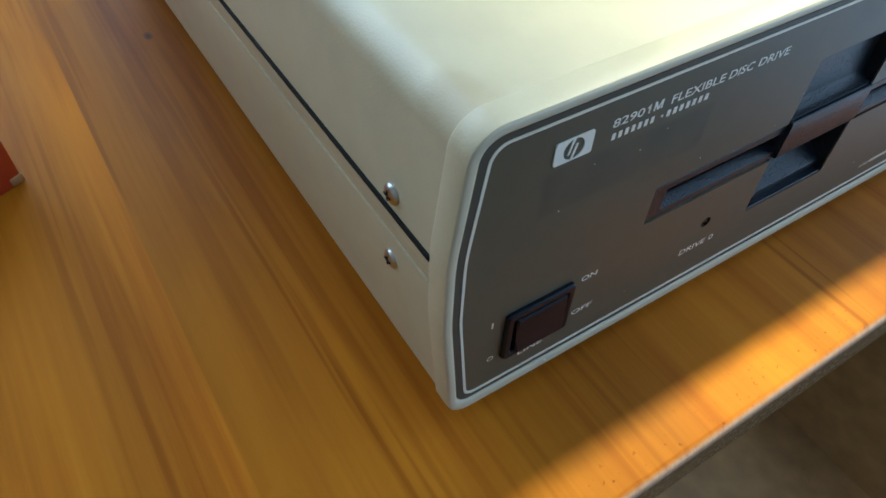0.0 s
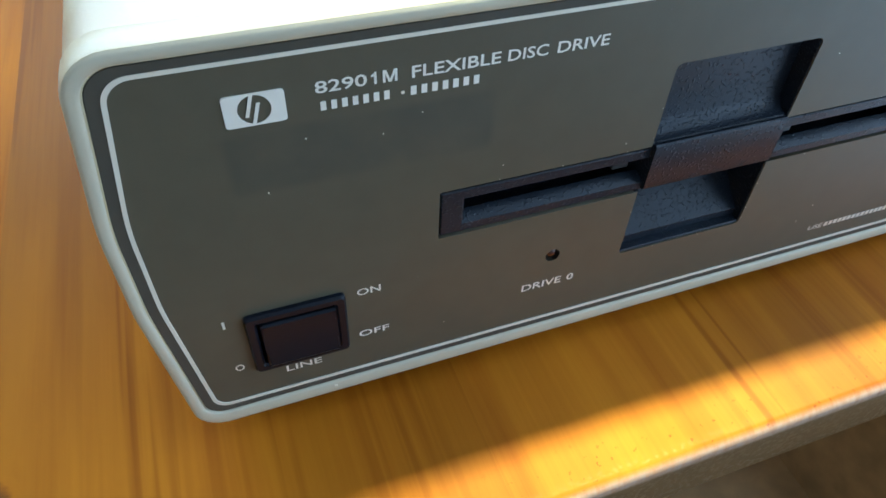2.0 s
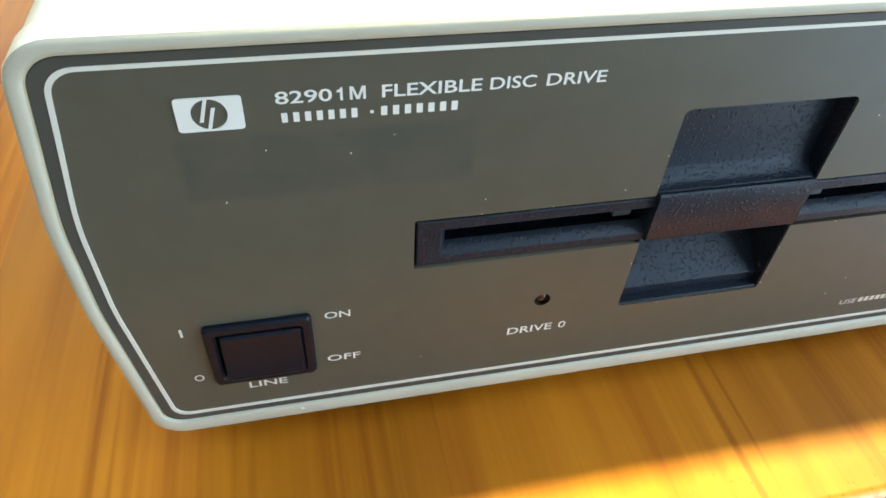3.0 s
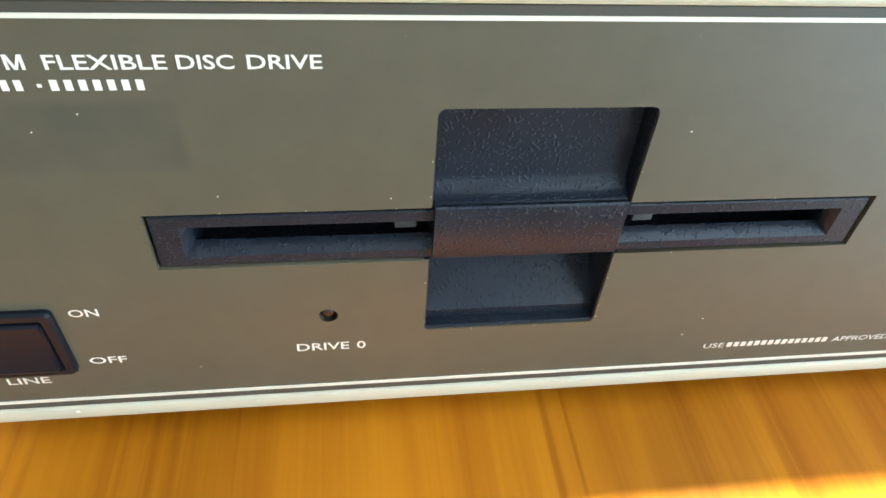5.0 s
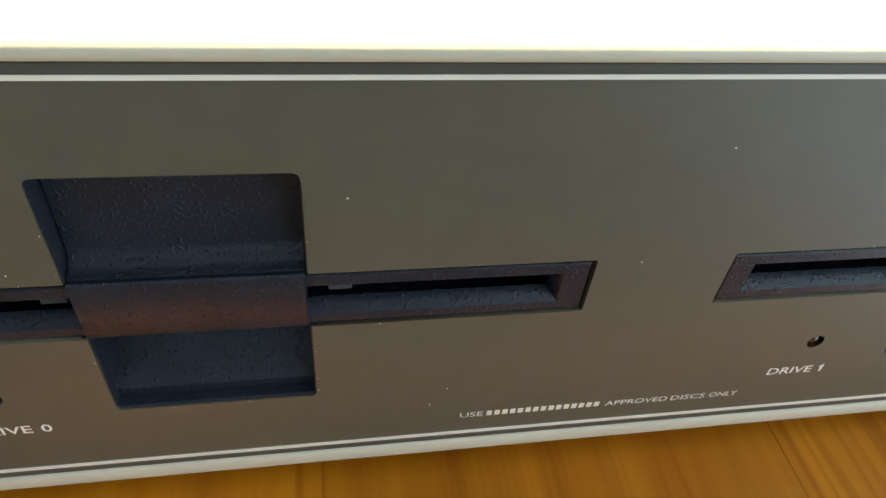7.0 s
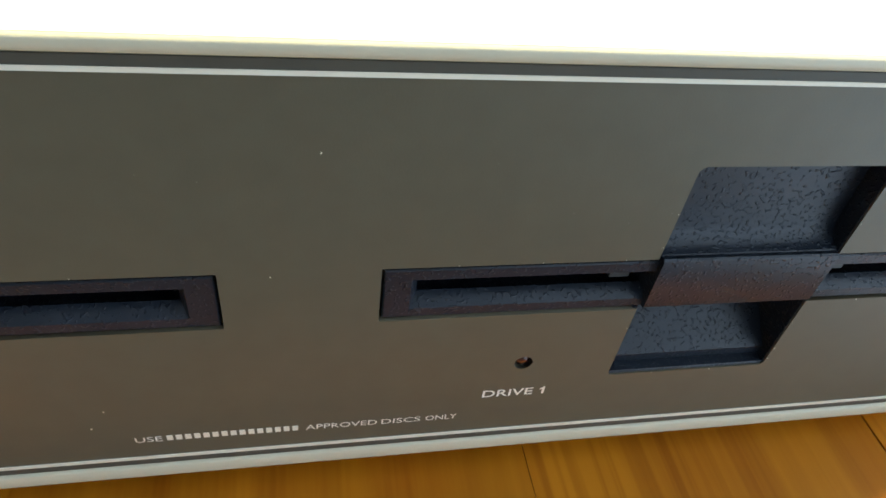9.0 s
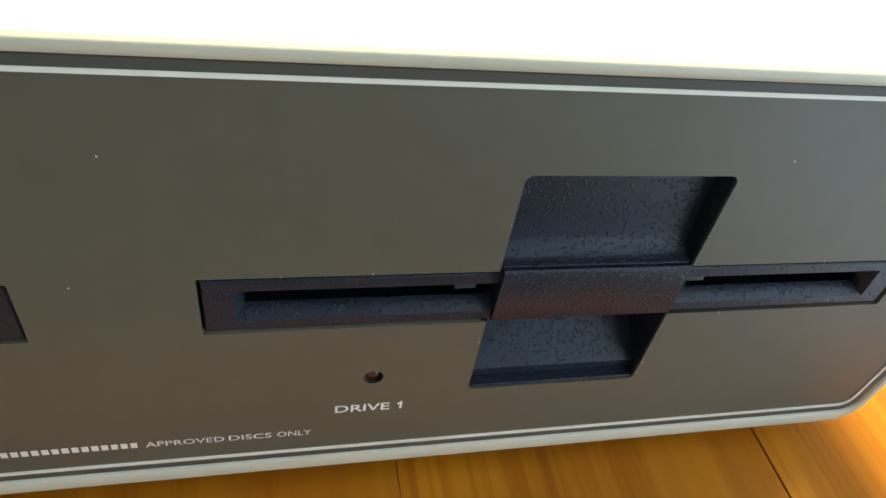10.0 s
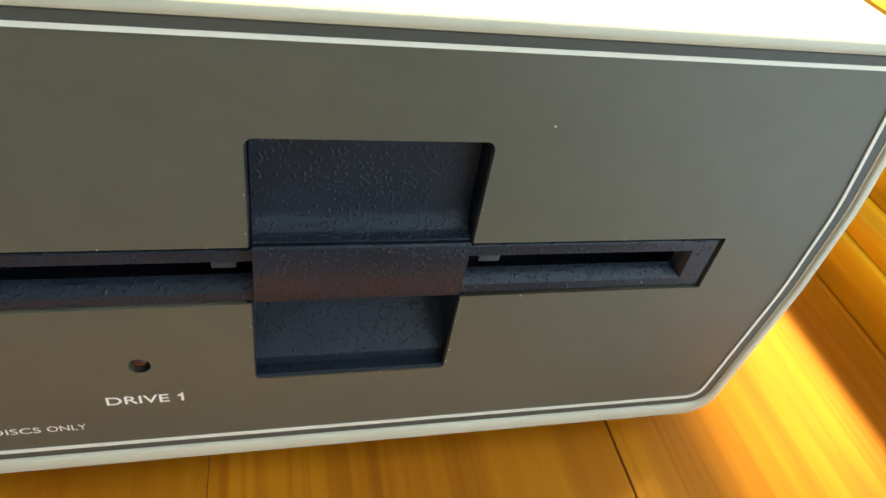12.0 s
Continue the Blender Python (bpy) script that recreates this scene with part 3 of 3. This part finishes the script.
def build_drive_front(unit, dx):
    """The slot, latch, scoop and lamp of one drive."""
    front = part("slot_frame", loft([
        (rect(-0.0736, 0.0736, 0.0602, 0.0731), 0.012),
        (rect(-0.0736, 0.0736, 0.0602, 0.0731), 0.0008),
        (rect(-0.0733, 0.0733, 0.0605, 0.0728), 0.0005),
        (rect(-0.0684, 0.0684, 0.0626, 0.0705), 0.0005),
        (rect(-0.0681, 0.0681, 0.0629, 0.0703), 0.0008),
        (rect(-0.0668, 0.0668, 0.0641, 0.0702), 0.0034),
        (rect(-0.0667, 0.0667, 0.0643, 0.0702), 0.0038),
        (rect(-0.0667, 0.0667, 0.0600, 0.0716), 0.0042),
        (rect(-0.0664, 0.0664, 0.0600, 0.0716), 0.090)], False, False), BLACK, unit, "coarse-grained black plastic slot frame")
    front.location.x = dx
    kids = []
    kids.append(part("slot_back", boxed(-0.070, 0.070, 0.090, 0.091, 0.050, 0.085), VOID, front))
    for x in (-0.0270, 0.0235):
        kids.append(part("clip", boxed(x, x + 0.0045, 0.0037, 0.0080, 0.0658, 0.0708, bevel=0.0003), CLIP, front, "small grey metal clip"))
    # latch: a recessed flap that sweeps forward into a thumb bar
    cove = [(0.0044 - 0.0040 * (1 - math.cos(a)), 0.0790 - 0.0038 * math.sin(a)) for a in (radians(k * 15) for k in range(7))]
    prof = [(0.0050, 0.0970), (0.0046, 0.0840)] + cove + [(0.0008, 0.0748), (0.0006, 0.0746), (-0.0006, 0.0749), (-0.0010, 0.0746), (-0.0011, 0.0741),
            (-0.0009, 0.0616), (-0.0006, 0.0610), (0.0, 0.0608), (0.0100, 0.0614), (0.0110, 0.0970)]
    latch = part("latch", extruded(prof, -0.0195, 0.0195), BLACK, unit, "grained black plastic drive latch with a brown sheen")
    latch.location.x = dx
    # scoop below the latch, with the walls of the recess
    back = [(0.0030 + 0.0135 * k / 5, 0.0412 + 0.0135 * (k / 5) ** 1.15) for k in range(6)]
    bm = extruded([(0.0006, 0.0378), (0.0004, 0.0374), (0.0004, 0.0366), (0.0225, 0.0366), (0.0225, 0.0640), (0.0185, 0.0640), (0.0175, 0.0590)] + back[::-1] + [(0.0026, 0.0408), (0.0027, 0.0400), (0.0030, 0.0379)], -0.0201, 0.0201)
    scoop = part("scoop", bm, BLACK, unit, "grained black finger scoop under the latch")
    scoop.location.x = dx
    for s in (-1, 1):
        a, b = sorted((s * 0.0198, s * 0.0210))
        w = boxed(a, b, 0.0004, 0.0225, 0.0366, 0.0600)
        box(w, a, b, 0.0004, 0.012, 0.0742, 0.0970)
        part("side_wall", w, BLACK, scoop)
    part("top_wall", boxed(-0.0210, 0.0210, 0.0004, 0.012, 0.0966, 0.0976), BLACK, scoop)
    # lamp
    lamp = part("indicator_lamp", loft([(disc(LED_DX, LED_Z, 0.0021), 0.0), (disc(LED_DX, LED_Z, 0.0021), 0.0034)], False, True), BLACK_SMOOTH, unit, "small unlit dark red indicator lamp")
    lamp.location.x = dx
    bm = bmesh.new()
    bmesh.ops.create_uvsphere(bm, u_segments=20, v_segments=10, radius=0.0019)
    for v in bm.verts:
        v.co = Vector((LED_DX + v.co.x, 0.0018 + v.co.y * 0.8, LED_Z + v.co.z))
    part("lens", bm, LENS, lamp)


def build_screw(unit, y, z, x):
    bm = bmesh.new()
    prof = [(0.0, 0.0030), (0.0006, 0.0030), (0.0012, 0.0026), (0.00165, 0.0017), (0.0018, 0.0006)]
    n = 20
    rings = []
    for d, r in prof:
        rings.append([bm.verts.new((x - d, y + r * math.cos(2 * math.pi * k / n), z + r * math.sin(2 * math.pi * k / n))) for k in range(n)])
    for a, b in zip(rings, rings[1:]):
        for k in range(n):
            bm.faces.new((a[k], a[(k + 1) % n], b[(k + 1) % n], b[k]))
    bm.faces.new(rings[-1]), bm.faces.new(rings[0])
    s = part("screw", bm, STEEL, unit, "bright steel cross-head screw")
    # dark bars on the head stand in for the shaded cross recess
    c = bmesh.new()
    box(c, x - 0.00195, x - 0.0015, y - 0.0015, y + 0.0015, z - 0.0003, z + 0.0003)
    box(c, x - 0.00195, x - 0.0015, y - 0.0003, y + 0.0003, z - 0.0015, z + 0.0015)
    part("cross_slot", c, RECESS_SHADE, s, soft=False)


def build_switch(unit):
    x0, x1, z0, z1 = SW
    frame_bm = loft([(rect(x0, x1, z0, z1, 0.0012), 0.004), (rect(x0, x1, z0, z1, 0.0012), -0.0010), (rect(x0 + 0.0005, x1 - 0.0005, z0 + 0.0005, z1 - 0.0005, 0.0010), -0.0017),
                     (rect(x0 + 0.0020, x1 - 0.0020, z0 + 0.0020, z1 - 0.0020, 0.0008), -0.0017), (rect(x0 + 0.0026, x1 - 0.0026, z0 + 0.0026, z1 - 0.0026, 0.0006), -0.0011),
                     (rect(x0 + 0.0026, x1 - 0.0026, z0 + 0.0026, z1 - 0.0026, 0.0006), 0.010)], False, True)
    sw = part("power_switch", frame_bm, BLACK_SMOOTH, unit, "black rocker power switch set to off")
    zc = (z0 + z1) / 2
    prof = [(0.008, z1 - 0.0032), (-0.0014, z1 - 0.0032), (-0.0020, z1 - 0.0037), (-0.0018, zc + 0.0030), (-0.0019, zc), (-0.0022, zc - 0.0030), (-0.0030, z0 + 0.0035), (-0.0026, z0 + 0.0028), (0.008, z0 + 0.0027)]
    bm = extruded(prof, x0 + 0.0034, x1 - 0.0026)
    bmesh.ops.bevel(bm, geom=[e for e in bm.edges if abs(e.verts[0].co.x - e.verts[1].co.x) < 1e-6 and min(v.co.y for v in e.verts) < 0.004], offset=0.0005, segments=2, affect='EDGES')
    part("rocker", bm, BLACK_SMOOTH, sw)


def letter_bars(unit, x0, x1, z0, z1, n, fill=0.52, ink=None):
    step = (x1 - x0) / n
    for k in range(n):
        a = x0 + k * step
        part("bar", boxed(a, a + step * fill, -0.00012, 0.0001, z0, z1), ink or INK, unit, soft=False)


def build_unit():
    unit = empty("disc_drive_unit", (0, 0.02, 0))
    inv = Matrix.Translation((0, -0.02, 0))
    lo, hi = 0.0690, 0.0794
    shell = inset(OUTER, 0.0004)
    lower = outline(0.2101, 0.0116, 0.117, 0.009, 0.0078)
    part("top_shell", sleeve(shell, inset(OUTER, 0.0022), hi + 0.0007, True, 0.0070, DEPTH), PUTTY, unit, "yellowed cream painted metal lid")
    part("bottom_shell", sleeve(lower, outline(0.2086, 0.0131, 0.1155, 0.0075, 0.0063), lo - 0.0002, False, 0.0062, DEPTH), PUTTY, unit, "putty painted lower shell")
    for s in (-1, 1):
        part("inner_rail", boxed(*sorted((s * 0.2062, s * 0.2020)), 0.0058, DEPTH - 0.002, 0.060, 0.090), RECESS_SHADE, unit, soft=False)
    part("back_plate", boxed(-0.205, 0.205, DEPTH - 0.004, DEPTH - 0.001, 0.0155, 0.114), PUTTY, unit, soft=False)
    for s in (-1, 1):
        trim = rounded([(s * 0.200, lo + 0.0005), (s * 0.2096, lo + 0.0005), (s * 0.2098, lo + 0.0046), (s * 0.2103, lo + 0.0066), (s * 0.2103, hi - 0.0013), (s * 0.200, hi - 0.0013)][::s],
                       [0, 0.0002, 0.0010, 0.0010, 0.0005, 0][::s], 4)
        # added black strip takes the place of the shade in the lid gap
        part("gap_shade_strip", boxed(*sorted((s * 0.2030, s * 0.21075)), 0.0066, DEPTH - 0.004, hi - 0.0011, hi + 0.0005), RECESS_SHADE, unit, "thin black strip standing in for the shaded gap along the lid", soft=False)
        part("side_trim", prism(trim, 0.0062, DEPTH - 0.004), PUTTY, unit, "putty coloured side strip")
    bez = loft([(inset(OUTER, 0.0004), 0.0070), (inset(OUTER, 0.0), 0.0062), (inset(OUTER, 0.0), 0.0006), (inset(OUTER, 0.0002), -0.0004), (inset(OUTER, 0.0030), -0.0003), (inset(OUTER, 0.0030), 0.0060)])
    part("collar", bez, PUTTY, unit, "cream painted front collar of the case")
    lip = loft([(inset(OUTER, 0.0002), -0.0003), (inset(OUTER, 0.0005), -0.0007), (inset(OUTER, 0.0010), -0.0009), (inset(OUTER, 0.0019), -0.0009), (inset(LIP, -0.0006), -0.0008),
                (inset(LIP, -0.0003), -0.0006), (inset(LIP, -0.0001), -0.0002), (inset(LIP, 0.0), 0.0001), (inset(LIP, 0.0), 0.0065)])
    part("bezel", lip, BEZEL, unit, "grey-green rounded front bezel")
    bays = [moved(bay_outline(), BAY_X), moved(bay_outline(), BAY_X + PITCH)]
    leds = [disc(BAY_X + LED_DX + k * PITCH, LED_Z, 0.0021) for k in (0, 1)]
    sw_hole = rect(SW[0] + 0.0006, SW[1] - 0.0006, SW[2] + 0.0006, SW[3] - 0.0006)
    part("front_panel", plate("front_panel", [inset(LIP, 0.0002), *bays, *leds, sw_hole], 0.0, 0.0016), PANEL, unit, "satin dark brown-grey front panel with dust", soft=False)
    part("panel_border", plate("panel_border", [inset(LIP, 0.0003), outline(*LINE_OUT)], -0.0002, 0.0004), BORDER, unit, soft=False)
    part("trim_line", plate("trim_line", [outline(*LINE_OUT), outline(*LINE_IN)], -0.00035, 0.0005), LINE, unit, "pale grey border line", soft=False)
    for k in (0, 1):
        build_drive_front(unit, BAY_X + k * PITCH)
    build_switch(unit)
    for y, z in ((0.0245, 0.0850), (0.0262, 0.0595)):
        build_screw(unit, y, z, -0.2096 if z > 0.07 else -0.2094)
    for x in (-0.17, 0.17):
        for y in (0.05, 0.29):
            bm = bmesh.new()
            bmesh.ops.create_cone(bm, cap_ends=True, segments=20, radius1=0.009, radius2=0.010, depth=0.0118, matrix=Matrix.Translation((x, y, 0.0059)))
            part("foot", bm, RUBBER, unit, "black rubber foot")
    # printing
    C = 0.00022
    words = [("8290", -167.3, -157.75), ("FLEXIBLE", -149.2, -131.3), ("DISC", -129.8, -121.2), ("DRIVE", -119.2, -107.6)]
    for w, a, b in words:
        part("lettering", lettering(w, a * MM, b * MM, 104.4 * MM, 106.9 * MM, weight=0.013), INK, unit, soft=False)
    def glyph(points, x, z, w, h):
        part("lettering", plate("lettering", [[Vector(((x + u * w) * MM, (z + v * h) * MM)) for u, v in points]], -0.00012, 0.0002), INK, unit, soft=False)
    one = [(0.56, 0), (1, 0), (1, 1), (0.70, 1), (0.52, 0.86), (0, 0.76), (0, 0.62), (0.56, 0.66)]
    em = [(0, 0), (0.17, 0), (0.17, 0.72), (0.40, 0), (0.60, 0), (0.83, 0.72), (0.83, 0), (1, 0), (1, 1), (0.77, 1), (0.50, 0.24), (0.23, 1), (0, 1)]
    glyph(one, -156.95, 104.4, 1.0, 2.5)
    glyph(em, -154.75, 104.4, 2.75, 2.5)
    glyph(one, 73.0, 31.6, 1.1, 2.6)
    letter_bars(unit, -166.6 * MM, -152.6 * MM, 100.75 * MM, 102.6 * MM, 7)
    letter_bars(unit, -149.4 * MM, -134.5 * MM, 100.75 * MM, 102.6 * MM, 7)
    part("dot", boxed(-151.3 * MM, -150.7 * MM, -C, 0.0001, 101.4 * MM, 101.9 * MM), INK, unit, soft=False)
    for w, a, b, z0, z1 in (("ON", -162.9, -157.0, 47.0, 49.3), ("OFF", -163.2, -155.2, 30.9, 33.2), ("LINE", -182.5, -173.4, 24.7, 27.0), ("DRIVE", -117.7, -105.8, 31.6, 34.2), ("0", -104.0, -102.0, 31.6, 34.2),
                            ("DRIVE", 59.4, 71.3, 31.6, 34.2), ("O", -194.3, -192.1, 30.2, 32.6), ("I", -194.3, -193.7, 47.0, 49.6)):
        part("lettering", lettering(w, a * MM, b * MM, z0 * MM, z1 * MM, weight=0.010), INK, unit, soft=False)
    for w, a, b in (("USE", -16.0, -10.5), ("APPROVED", 19.8, 35.8), ("DISCS", 36.8, 45.8), ("ONLY", 47.0, 54.4)):
        part("lettering", lettering(w, a * MM, b * MM, 23.9 * MM, 25.8 * MM), INK, unit, soft=False)
    letter_bars(unit, -9.6 * MM, 18.8 * MM, 24.0 * MM, 25.7 * MM, 15, 0.66, LINE)
    badge = part("badge", plate("badge", [rect(-183.6 * MM, -172.7 * MM, 100.25 * MM, 106.75 * MM, 0.0007), disc(-178.2 * MM, 103.5 * MM, 2.95 * MM, 32)], -0.0003, 0.0004), INK, unit, "pale badge with a dark disc and slanted strokes", soft=False)
    part("badge_disc", plate("badge_disc", [disc(-178.2 * MM, 103.5 * MM, 2.95 * MM, 32)], -0.0001, 0.0003), PANEL, badge, soft=False)
    for cx, za, zb in ((-179.25, 102.1, 106.4), (-177.75, 100.6, 104.7)):
        def slant(x, z):
            return (x + (z - 103.5) * 0.28) * MM, z * MM
        quad = [Vector(slant(cx - 0.32, za)), Vector(slant(cx + 0.32, za)), Vector(slant(cx + 0.32, zb)), Vector(slant(cx - 0.32, zb))]
        part("stroke", plate("stroke", [quad], -0.00032, 0.0003), INK, badge, soft=False)
    rnd = random.Random(5)
    for x, z, r in ((-41.1, 91.2, 0.22), (-23.5, 30.2, 0.25), (-20.0, 36.0, 0.18), (23.8, 99.7, 0.25), (14.8, 73.2, 0.2), (-128.0, 78.5, 0.2), (-178.5, 84.0, 0.3), (-140.0, 27.6, 0.16), (-96.5, 77.0, 0.18), (138.0, 100.0, 0.2), (168.0, 62.0, 0.16), (-170.0, 95.2, 0.2), (-155.0, 93.0, 0.18), (-147.0, 96.4, 0.16)):
        blob = [Vector(((x + 0.8 * r * rnd.uniform(0.5, 1.2) * math.cos(k)) * MM, (z + r * rnd.uniform(0.4, 1.0) * math.sin(k)) * MM)) for k in (0, 0.9, 1.8, 2.7, 3.6, 4.5, 5.4)]
        part("dust_fleck", plate("dust_fleck", [blob], -0.00012, 0.0002), LINE, unit, soft=False)
    for k in (0, 1):
        for x, z, w in ((-20.4, 86.0, 0.3), (-20.4, 77.6, 0.25), (20.4, 82.2, 0.25), (20.4, 52.3, 0.2), (20.4, 44.0, 0.3), (20.4, 39.2, 0.35), (-20.4, 53.0, 0.3), (6.0, 36.8, 0.3), (-9.0, 36.8, 0.22),
                        (-44.0, 74.4, 0.3), (-60.0, 74.4, 0.25), (-27.0, 74.4, 0.2), (33.0, 59.6, 0.3), (51.0, 74.4, 0.22)):
            x += BAY_X / MM + k * PITCH / MM + rnd.uniform(-0.1, 0.1)
            z += rnd.uniform(-0.9, 0.9) if abs(abs(x - BAY_X / MM - k * PITCH / MM) - 20.4) < 0.5 else 0
            tip = [Vector(((x + 0.4 * w * rnd.uniform(0.5, 1.2) * math.cos(a)) * MM, (z + 0.5 * w * rnd.uniform(0.4, 1.0) * math.sin(a)) * MM)) for a in (0, 1.2, 2.4, 3.6, 4.8)]
            part("edge_nick", plate("edge_nick", [tip], -0.00012, 0.0002), LINE, unit, soft=False)
    part("chip", boxed(-0.1713, -0.1704, -0.0012, -0.0002, 0.0134, 0.0139, bevel=0.0001), LINE, unit, "small pale paint chip")
    for ob in unit.children:
        ob.matrix_parent_inverse = inv
    tagged(unit, "beige double floppy disc drive with dark front panel on the table", "disc drive")
    return unit


build_unit()


# ---------------------------------------------------------------- beside it
def build_ledge():
    ledge = empty("wooden_ledge", (0.34, 0.3, 0))
    inv = Matrix.Translation((-0.34, -0.3, 0))
    steps = [("base_rail", 0.290, 0.42, 0.0, 0.019), ("middle_rail", 0.2925, 0.42, 0.019, 0.028), ("upright_board", 0.3030, 0.42, 0.028, 0.082)]
    for name, a, b, z0, z1 in steps:
        ob = part(name, boxed(a, b, -0.04, 0.14, z0, z1, bevel=0.0016), PINE_LEDGE, ledge)
        ob.matrix_parent_inverse = inv
    tagged(ledge, "stepped yellow pine ledge lying on the table", "ledge")


def build_box():
    b = part("cardboard_box", boxed(-0.13, 0.0, 0.0, 0.09, 0.0, 0.06, bevel=0.0008), CARD)
    part("torn_corner", boxed(-0.0050, 0.0005, -0.0005, 0.0030, 0.0006, 0.0046, bevel=0.0006), RAW_CARD, b, "pale torn cardboard corner")
    b.matrix_world = pose(-0.295, 0.1855, 0.0, 0, 0, 26)
    tagged(b, "orange-red cardboard box standing on the table", "box")


build_ledge()
build_box()
